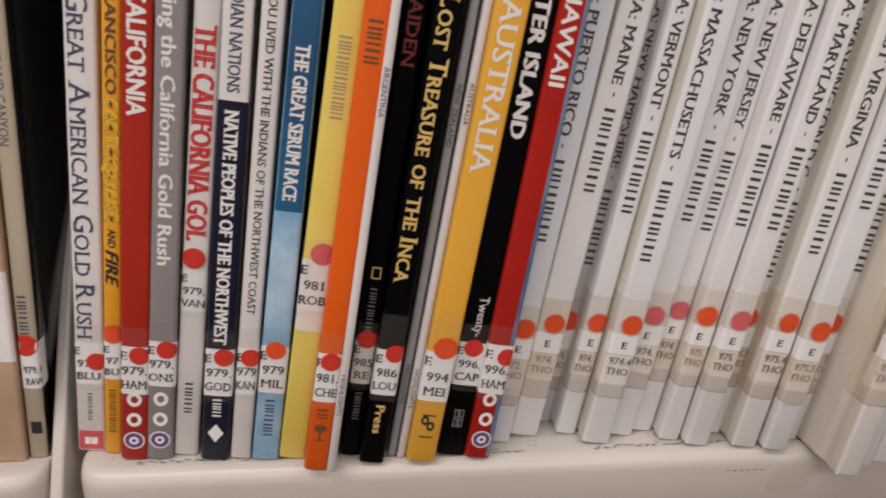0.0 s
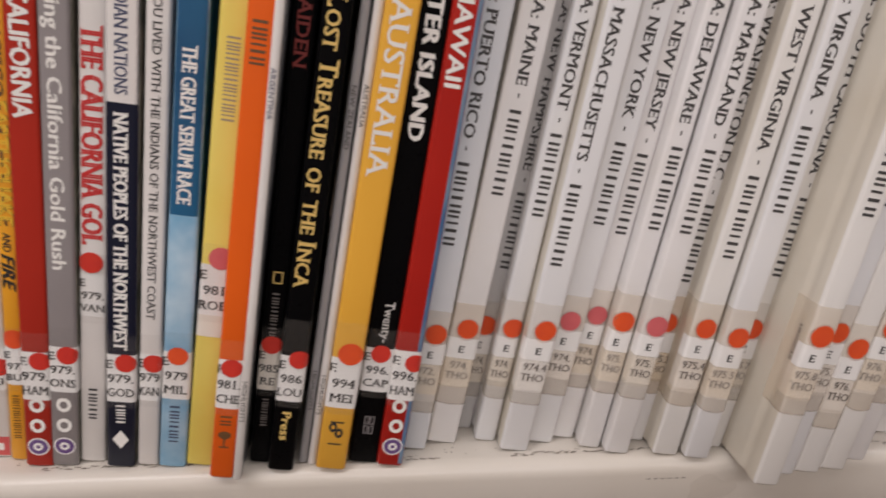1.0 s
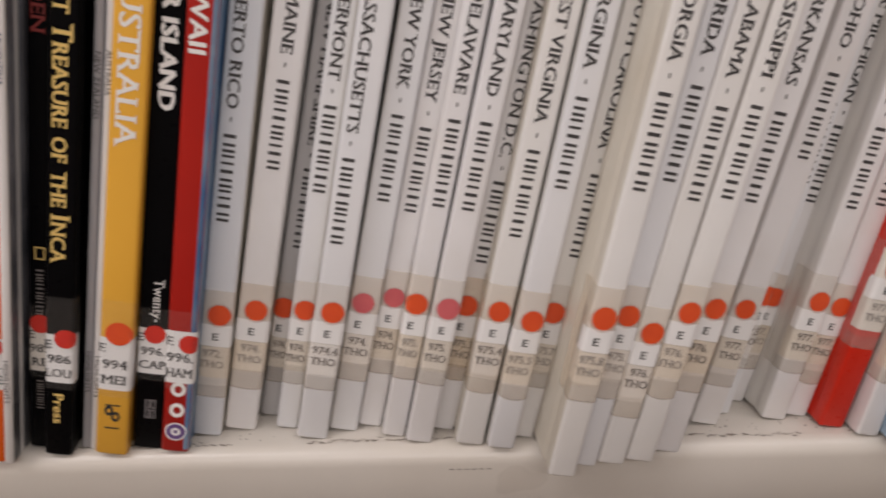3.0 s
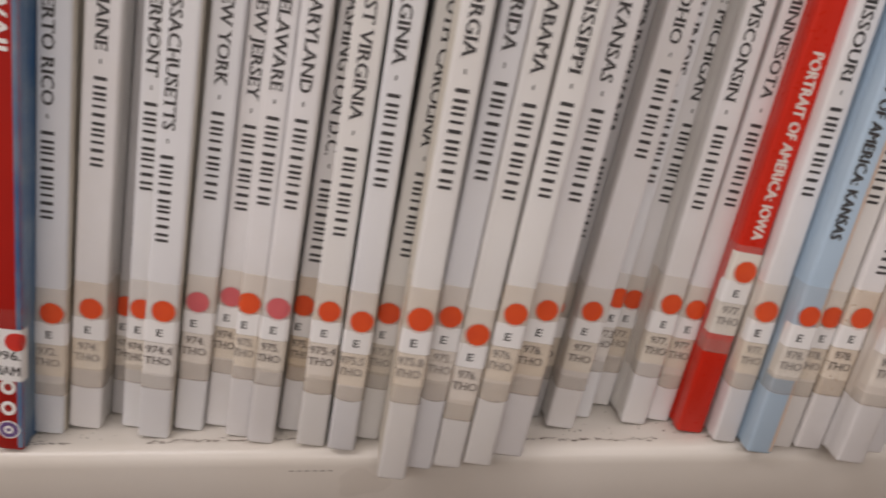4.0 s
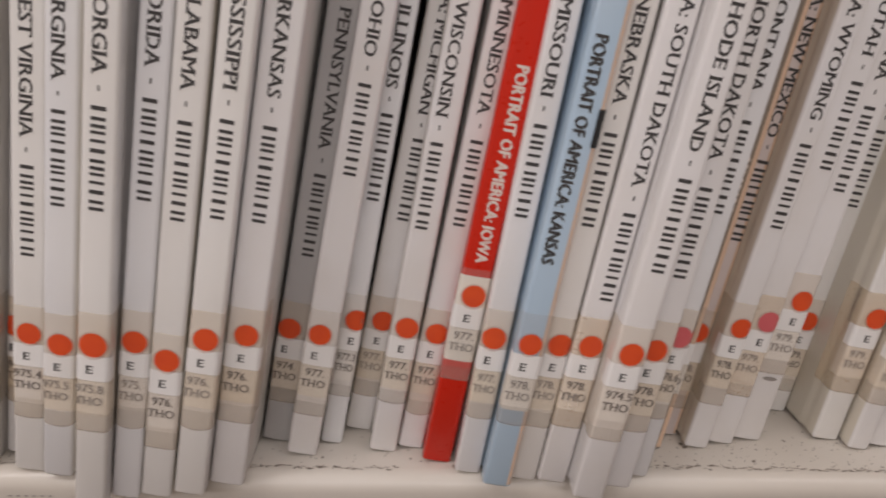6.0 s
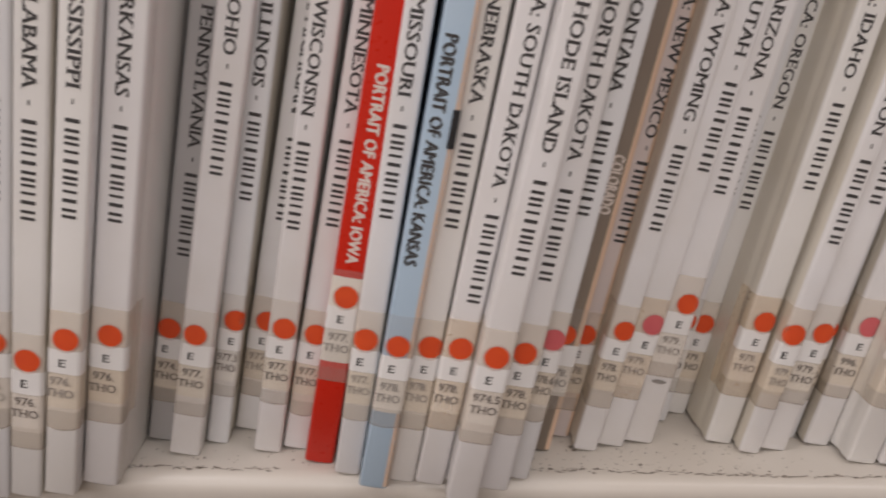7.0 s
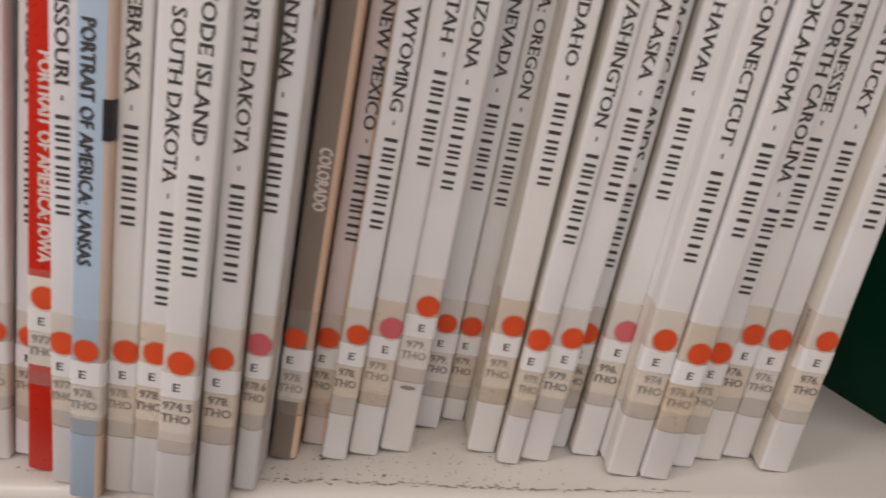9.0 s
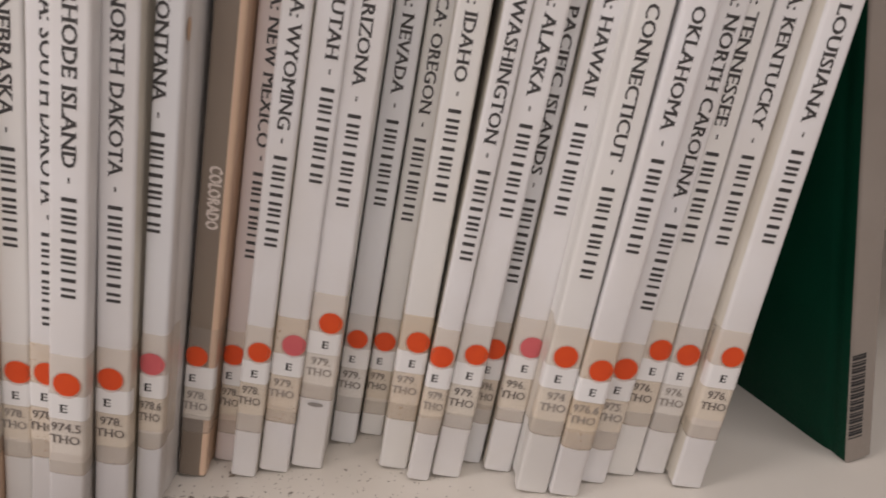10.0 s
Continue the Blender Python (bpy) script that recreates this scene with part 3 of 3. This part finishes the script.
def paint(root, sp, s0, s1, mat, name="printed_panel", t0=None, t1=None, off=0.00003):
    half = sp.w / 2
    return band(name, root, sp, -half if t0 is None else t0 * MM, half if t1 is None else t1 * MM, s0 * MM, s1 * MM, off, mat)


def rings_logo(root, sp):
    """Two white rings and a purple roundel near the foot."""
    for s in (20.5, 13.8):
        disc("logo_ring", root, sp, 0.0, s * MM, 2.0 * MM, 0.00006, white_ink, inner=1.0 * MM, turn=1.15)
    disc("logo_disc", root, sp, 0.0, 6.8 * MM, 2.9 * MM, 0.00006, white_ink)
    disc("logo_disc", root, sp, 0.0, 6.8 * MM, 2.5 * MM, 0.0001, purple_ink)
    disc("logo_ring", root, sp, 0.0, 6.8 * MM, 1.3 * MM, 0.00013, white_ink, inner=0.6 * MM)


NEAR = "assorted picture books"

b, sp = book("book", -0.0398, 0.0072, 0.0118, 3.26, 0.25, 0.2, stained_tan, stained_tan, stained_tan, "stained tan hardcover book with a white spine label", NEAR, tall=0.971)
paint(b, sp, 33, 60, label_white, "spine_label", -6.6, 6.6, 0.0001)

b, sp = book("book", -0.0345, 0.0087, 0.0048, 3.65, 0.27, 0.2, tan_cloth, tan_cloth, gloss_black, "tan book with glossy black cover beside the shelf divider", NEAR, tall=0.971)
down_text("title", b, sp, "GRAND CANYON", 0.1185, 0.094, 0.0026, 0.00006, navy_ink, t=-0.0003)
down_bars("author_line", b, sp, 6, 0.053, 0.0405, 0.0022, 0.00006, navy_ink, t=-0.0003)
band("spine_label", b, sp, -0.0028, 0.008, 0.0235, 0.038, 0.0001, label_white, "white paper call number label")
flat_text("call_number", b, sp, "979.1", 0.0008, 0.0285, 0.0023, 1.0, 0.00016, ink_soft)
flat_text("call_number", b, sp, "RAW", 0.0012, 0.0247, 0.0023, 1.2, 0.00016, ink_soft)
disc("dot_sticker", b, sp, -0.0006, 0.0372, 0.0033, 0.0002, dot_red, "round red sticker")
paint(b, sp, 8.5, 12.5, ink_black, "emblem", -1.2, 1.7)

b, sp = book("book", -0.0192, 0.0107, 0.0076, 5.78, 0.26, 0.2, offwhite_cover, offwhite_cover, offwhite_cover, "off-white hardcover book with dark serif title about the gold rush", NEAR, tall=0.971)
small_caps("title", b, sp, "GREAT AMERICAN GOLD RUSH", 0.1325, 0.0375, 0.0052, 0.00006, navy_ink, t=-0.0002, bold=0.02)
call_label(b, sp, 36.5, 23.0, ("E", "979.", "BLU"), 2.1, 30.5, dot_red)
down_bars("small_print", b, sp, 7, 0.0205, 0.0105, 0.0012, 0.00006, ink_soft)
paint(b, sp, 0.8, 7.2, logo_red, "logo_panel", -3.3, 3.4)
paint(b, sp, 2.6, 5.0, white_ink, "logo_page", -1.7, -0.1, 0.00006)
paint(b, sp, 2.6, 5.0, white_ink, "logo_page", 0.15, 1.8, 0.00006)

b, sp = book("book", -0.0142, 0.0090, 0.0046, 6.40, 0.26, 0.2, orange_yellow, orange_yellow, offwhite_cover, "orange and yellow hardcover book about an earthquake and fire", NEAR, tall=0.971)
down_text("title", b, sp, "SAN FRANCISCO", 0.147, 0.1075, 0.0026, 0.00006, brown_ink, bold=0.076)
down_text("title", b, sp, "EARTHQUAKE", 0.1066, 0.0733, 0.0038, 0.00006, brown_ink, bold=0.1)
down_text("title_face", b, sp, "EARTHQUAKE", 0.1065, 0.0735, 0.0036, 0.0001, bright_yellow, bold=0.120)
down_text("title", b, sp, "AND", 0.0715, 0.066, 0.0021, 0.00006, ink_black, bold=0.054)
down_text("title", b, sp, "FIRE", 0.0655, 0.0545, 0.0033, 0.00006, ink_black, bold=0.098, shear=0.3)
call_label(b, sp, 37.5, 25.5, ("E", "97", "BU"), 0.3, 40.0, dot_orange, dot_r=2.9)
down_bars("author_line", b, sp, 11, 0.0225, 0.0075, 0.0019, 0.00006, brown_ink)

b, sp = book("book", -0.0059, 0.0053, 0.0073, 6.44, 0.26, 0.2, brick_red, brick_red, photo_green, "brick red hardcover book with bold white title", NEAR, tall=0.971)
down_text("title", b, sp, "CALIFORNIA", 0.134, 0.1025, 0.0046, 0.00006, white_ink, bold=0.076)
call_label(b, sp, 37.5, 22.3, ("E", "979.", "HAM"), 1.3, 34.8, dot_red)
rings_logo(b, sp)

b, sp = book("book", 0.0011, 0.0051, 0.0071, 6.69, 0.26, 0.2, warm_grey, warm_grey, photo_green, "warm grey hardcover book with pale title", NEAR, tall=0.971)
down_text("title", b, sp, "ring the California Gold Rush", 0.1335, 0.062, 0.0036, 0.00006, white_ink, bold=0.054)
call_label(b, sp, 39.0, 24.7, ("E", "979.", "ONS"), 1.3, 36.5, dot_red)
rings_logo(b, sp)

b, sp = book("book", 0.0080, 0.0065, 0.0068, 7.33, 0.26, 0.2, offwhite_cover, offwhite_cover, offwhite_cover, "off-white book with tall red block title", NEAR, tall=0.971)
down_text("title", b, sp, "THE CALIFORNIA GOL", 0.1255, 0.0685, 0.0054, 0.00006, red_ink, bold=0.109, serif=True)
call_label(b, sp, 60.0, 47.5, ("E", "979.", "VAN"), -0.4, 63.5, dot_red, dot_r=3.0)
down_bars("publisher_line", b, sp, 5, 0.0255, 0.0145, 0.0022, 0.00006, ink_black)

b, sp = book("book", 0.0171, 0.0032, 0.0076, 6.77, 0.26, 0.2, navy_cover, navy_cover, photo_green, "navy blue book with white upper spine panel", NEAR, tall=0.971)
paint(b, sp, 107, 200, offwhite_cover)
down_text("title", b, sp, "INDIAN NATIONS", 0.1365, 0.109, 0.0032, 0.00006, navy_ink, bold=0.054, serif=True)
down_text("title", b, sp, "NATIVE PEOPLES OF THE NORTHWEST", 0.1045, 0.0385, 0.0036, 0.00006, white_ink, bold=0.098, serif=True)
call_label(b, sp, 37.0, 22.0, ("E", "979.", "GOD"), 1.2, 34.5, dot_red)
down_bars("publisher_line", b, sp, 4, 0.0215, 0.0145, 0.0024, 0.00006, white_ink)
disc("emblem", b, sp, 0.0, 0.0095, 0.0022, 0.00006, white_ink, turn=1.4, n=4)

b, sp = book("book", 0.0235, 0.0036, 0.0057, 7.11, 0.26, 0.2, offwhite_cover, offwhite_cover, offwhite_cover, "white hardcover book with a long small black title", NEAR, tall=0.971)
down_text("title", b, sp, "YOU LIVED WITH THE INDIANS OF THE NORTHWEST COAST", 0.1345, 0.0475, 0.0022, 0.00006, ink_black, bold=0.032, serif=True)
call_label(b, sp, 37.0, 22.0, ("E", "979", "KAN"), 0.9, 34.0, dot_red)

b, sp = book("book", 0.0315, 0.0021, 0.0074, 7.55, 0.26, 0.2, ice_blue, deep_blue, deep_blue, "blue book with icy lower spine and white title", NEAR, tall=0.971)
paint(b, sp, 78, 255, deep_blue)
down_text("title", b, sp, "THE GREAT SERUM RACE", 0.1215, 0.081, 0.0037, 0.00007, white_ink, bold=0.087, serif=True)
call_label(b, sp, 38.0, 23.0, ("E", "979", "MIL"), 0.2, 36.8, dot_orange)
down_bars("publisher_line", b, sp, 6, 0.0215, 0.0085, 0.0026, 0.00006, navy_ink)

b, sp = book("book", 0.0394, 0.0022, 0.0077, 8.50, 0.26, 0.2, yellow_cover, yellow_cover, yellow_cover, "yellow hardcover book with label high on its spine", NEAR, tall=0.971)
down_bars("author_line", b, sp, 13, 0.1245, 0.1025, 0.0032, 0.00006, tan_ink)
call_label(b, sp, 64.0, 49.0, ("E", "981", "ROB"), 1.2, 66.0, dot_pink, dot_r=3.2)
paint(b, sp, 42.5, 49, label_aged, "old_label", off=0.0001)

b, sp = book("book", 0.0457, -0.0041, 0.0064, 8.32, 0.26, 0.2, orange_cover, orange_cover, orange_cover, "bright orange hardcover book standing proud of the row", NEAR, tall=0.971)
down_bars("author_line", b, sp, 5, 0.129, 0.1175, 0.0035, 0.00006, brown_ink)
call_label(b, sp, 38.5, 23.2, ("E", "981.", "CHE"), 0.4, 36.0, dot_red)
down_bars("publisher_line", b, sp, 2, 0.0215, 0.0175, 0.003, 0.00006, brown_ink)
disc("tree_crown", b, sp, 0.0, 0.0145, 0.0017, 0.00006, brown_ink, turn=0.75)
paint(b, sp, 10.5, 14.0, brown_ink, "tree_trunk", -0.25, 0.25, 0.00006)
paint(b, sp, 10.3, 10.8, brown_ink, "tree_root", -1.3, 1.3, 0.00006)

b, sp = book("book", 0.0481, -0.0051, 0.0023, 8.12, 0.26, 0.2, offwhite_cover, offwhite_cover, photo_dark, "thin white book with dark photographic cover", NEAR, tall=0.971, sag=0.0001)
down_text("title", b, sp, "ARGENTINA", 0.1175, 0.105, 0.0014, 0.00006, navy_ink)
down_text("series_word", b, sp, "HIGHLIGHTS", 0.0325, 0.0195, 0.0013, 0.00006, ink_soft)

b, sp = book("book", 0.0551, 0.0024, 0.0058, 8.15, 0.26, 0.2, black_cover, black_cover, black_cover, "black hardcover book with dark red title", NEAR, tall=0.971)
down_text("title", b, sp, "MAIDEN", 0.1375, 0.1165, 0.0034, 0.00006, dark_red_ink, bold=0.032, serif=True)
for t0, t1, s0, s1 in ((-1.3, 1.3, 58.2, 58.6), (-1.3, 1.3, 61.4, 61.8), (-1.3, -0.95, 58.2, 61.8), (0.95, 1.3, 58.2, 61.8)):
    paint(b, sp, s0, s1, gold_ink, "logo_frame", t0, t1, 0.00006)
down_bars("publisher_line", b, sp, 8, 0.056, 0.042, 0.0018, 0.00006, ink_grey)
down_bars("publisher_line", b, sp, 7, 0.0225, 0.0125, 0.0018, 0.00006, ink_grey)
call_label(b, sp, 39.0, 25.0, ("E", "985", "RE"), 0.2, 39.5, dot_red, paper_mat=label_aged)

b, sp = book("book", 0.0621, -0.0020, 0.0071, 8.69, 0.27, 0.2, black_cover, black_cover, black_cover, "black hardcover book with gold serif title and glossy tape", NEAR, tall=0.971)
small_caps("title", b, sp, "LOST TREASURE OF THE INCA", 0.1345, 0.0585, 0.0048, 0.00006, gold_ink, bold=0.06)
call_label(b, sp, 38.0, 23.5, ("E", "986", "LOU"), 1.5, 37.0, dot_red, tape_top=11.0)
down_text("publisher_word", b, sp, "Press", 0.020, 0.0105, 0.0026, 0.00006, gold_ink, bold=0.054)

b, sp = book("book", 0.0659, 0.0016, 0.0024, 8.80, 0.26, 0.2, mid_grey, mid_grey, mid_grey, "thin grey hardcover with small spine lettering", NEAR, tall=0.971, sag=0.0001)
down_text("title", b, sp, "NEW ZEALAND", 0.113, 0.0965, 0.0014, 0.00006, ink_black)
down_text("series_word", b, sp, "HIGHLIGHTS", 0.0315, 0.0185, 0.0013, 0.00006, ink_black)

b, sp = book("book", 0.0685, 0.0005, 0.0024, 9.02, 0.26, 0.2, offwhite_cover, mid_grey, offwhite_cover, "thin white hardcover with small spine lettering", NEAR, tall=0.971, sag=0.0001)
down_text("title", b, sp, "AUSTRALIA", 0.1135, 0.1025, 0.0013, 0.00006, ink_soft)
down_text("series_word", b, sp, "HIGHLIGHTS", 0.0305, 0.0175, 0.0013, 0.00006, ink_soft)

b, sp = book("book", 0.0770, -0.0026, 0.0084, 9.04, 0.26, 0.2, amber_cover, amber_cover, amber_cover, "amber yellow hardcover book with large pale title", NEAR, tall=0.971)
down_text("title", b, sp, "AUSTRALIA", 0.134, 0.0895, 0.0052, 0.00006, white_ink, bold=0.032, serif=True)
call_label(b, sp, 37.0, 21.0, ("E", "994", "MEI"), 0.7, 38.4, dot_orange, dot_r=3.4, tape_top=11.0)
for s in (15.9, 8.6):
    paint(b, sp, s, s + 0.5, ink_black, "logo_bar", -1.9, 1.9, 0.00006)
for t in (-1.0, 0.8):
    disc("logo_ring", b, sp, t * MM, (13.4 - t) * MM, 1.15 * MM, 0.00006, ink_black, inner=0.5 * MM, turn=1.4)

b, sp = book("book", 0.0862, -0.0000, 0.0082, 8.42, 0.26, 0.2, black_cover, black_cover, black_cover, "black hardcover book with bold white title", NEAR, tall=0.971)
down_text("title", b, sp, "EASTER ISLAND", 0.145, 0.0985, 0.0040, 0.00006, white_ink, bold=0.087)
down_text("series_line", b, sp, "Twenty-", 0.053, 0.0405, 0.0026, 0.00006, white_ink, t=0.0008, serif=True)
call_label(b, sp, 38.5, 24.5, ("E", "996.", "CAP"), 0.3, 36.8, dot_red)
for t in (-1.35, 0.15):
    for s in (10.2, 13.4):
        for q in ((t, t + 1.25, s, s + 0.25), (t, t + 1.25, s + 2.5, s + 2.75), (t, t + 0.25, s, s + 2.75), (t + 1.0, t + 1.25, s, s + 2.75)):
            paint(b, sp, q[2], q[3], warm_grey, "logo_square", q[0], q[1], 0.00006)

b, sp = book("book", 0.0935, -0.0020, 0.0074, 8.36, 0.26, 0.2, deep_red, deep_red, blue_photo, "deep red hardcover book with white title and blue cover", NEAR, tall=0.971)
paint(b, sp, 1, 259, blue_photo, "cover_strip", 2.3, 4.1)
down_text("title", b, sp, "HAWAII", 0.1375, 0.1125, 0.0042, 0.00006, white_ink, t=-0.0006, bold=0.054)
call_label(b, sp, 38.5, 22.5, ("E", "996.", "HAM"), 2.2, 34.8, dot_red)
rings_logo(b, sp)


# ---- the green book at the end of the row ----
green_cover = material("green_cloth", (0.0015, 0.042, 0.022), 0.5, grain=1500, bump=0.08, second=(0.001, 0.032, 0.017), spec=0.08)
grey_spine = material("grey_spine_laminate", (0.3, 0.265, 0.235), 0.4, second=(0.24, 0.2, 0.17))
green, gsp = book("book", 0.5513, 0.0167, 0.009, -9.85, 0.262, 0.2, grey_spine, green_cover, green_cover, "green hardcover book with pale grey spine and barcode, leaning", "books at the end")
green.matrix_world = Matrix.Translation((0.5419, 0.0165, 0.0)) @ pose(0, 0, 0, 0, -9.2, 0) @ pose(0, 0, 0, 0, 0, 17.5) @ Matrix.Translation((0.009, 0, 0))
for k in range(27):
    a = 8.5 + k * 1.05
    band("barcode_bar", green, gsp, -4.3 * MM, 0.2 * MM, a * MM, (a + (0.45, 0.8, 0.6, 0.9)[k * 7 % 4]) * MM, 0.0001, ink_black)


# ---- dust and scuffs along the front of the shelf, and a painted shadow ----
brown_foot_shadow = material("brown_foot_shadow", (0.34, 0.25, 0.17), 0.5, alpha=0.07, stain=150)
grey_scuff = material("grey_scuff", (0.1, 0.09, 0.085), 0.7, alpha=0.7, stain=300)


def speck(verts, faces, rnd, x, y, a, b, turn, z):
    i = len(verts)
    for q in range(8):
        f = 2 * math.pi * q / 8
        u, v = a * math.cos(f) * rnd.uniform(0.6, 1.2), b * math.sin(f) * rnd.uniform(0.5, 1.3)
        verts.append((x + u * math.cos(turn) - v * math.sin(turn), y + u * math.sin(turn) + v * math.cos(turn), z))
    faces.append(tuple(range(i, i + 8)))


def dust():
    rnd = random.Random(5)
    verts, faces = [], []
    # a broken line of dirt where the books have been pushed back
    x = -0.14
    while x < 0.33:
        a = rnd.uniform(0.0003, 0.0016)
        y = 0.0056 + 0.0007 * math.sin(x * 37) + rnd.gauss(0, 0.0005)
        if noise.noise((x * 30, 0, 0)) > -0.25:
            speck(verts, faces, rnd, x, y, a, rnd.uniform(0.00015, 0.00045), rnd.uniform(-0.3, 0.3), 0.0001 + 0.00003 * (len(faces) % 6))
        x += a * rnd.uniform(0.6, 1.8)
    # loose crumbs behind it
    for k in range(420):
        x, y = rnd.uniform(-0.15, 0.3) if k % 4 else rnd.gauss(0.255, 0.02), 0.006 + abs(rnd.gauss(0, 0.011))
        r = rnd.uniform(0.0001, 0.0003) * (2.2 if k % 23 == 0 else 1)
        speck(verts, faces, rnd, x, y, r * rnd.uniform(1, 2), r, rnd.uniform(0, 3), 0.00035 + 0.00002 * (k % 9))
    ob = link_mesh("dust", verts, faces, [dirt], label="grey brown dust and crumbs along the shelf front")
    ob.matrix_world = SHELF
    tagged(ob, category="dust", kind="stuff")


def stain(x, y, z, a, b, mat, label, seed):
    """A flat blotch with an uneven outline on the front face or the lip of the shelf."""
    n = 22
    verts = []
    for ringed in (0.0, 0.5, 1.0):
        for q in range(n):
            f = 2 * math.pi * q / n
            k = ringed * (1 + 0.18 * math.sin(3 * f + seed) + 0.1 * math.sin(5 * f))
            verts.append((x + a * k * math.cos(f), y, z + b * k * math.sin(f)))
    faces = [(r * n + q, (r + 1) * n + q, (r + 1) * n + (q + 1) % n, r * n + (q + 1) % n) for r in (0, 1) for q in range(n)]
    ob = link_mesh("stain", verts, faces, [mat], label=label)
    ob.matrix_world = SHELF
    return tagged(ob, category="stain", kind="structure")


dust()
# soft shadow beside Georgia's foot, painted as a brown blotch on the lip
stain(0.056, -0.00025, -0.0105, 0.0075, 0.0045, brown_foot_shadow, "brown blotch painted for the Georgia book's shadow on the shelf lip", 2)
for k in range(6):
    stain(0.036 + 0.0022 * k, -0.0003, -0.0062, 0.0007, 0.00018, grey_scuff, "short dark scuff on the shelf lip", 11 + k)
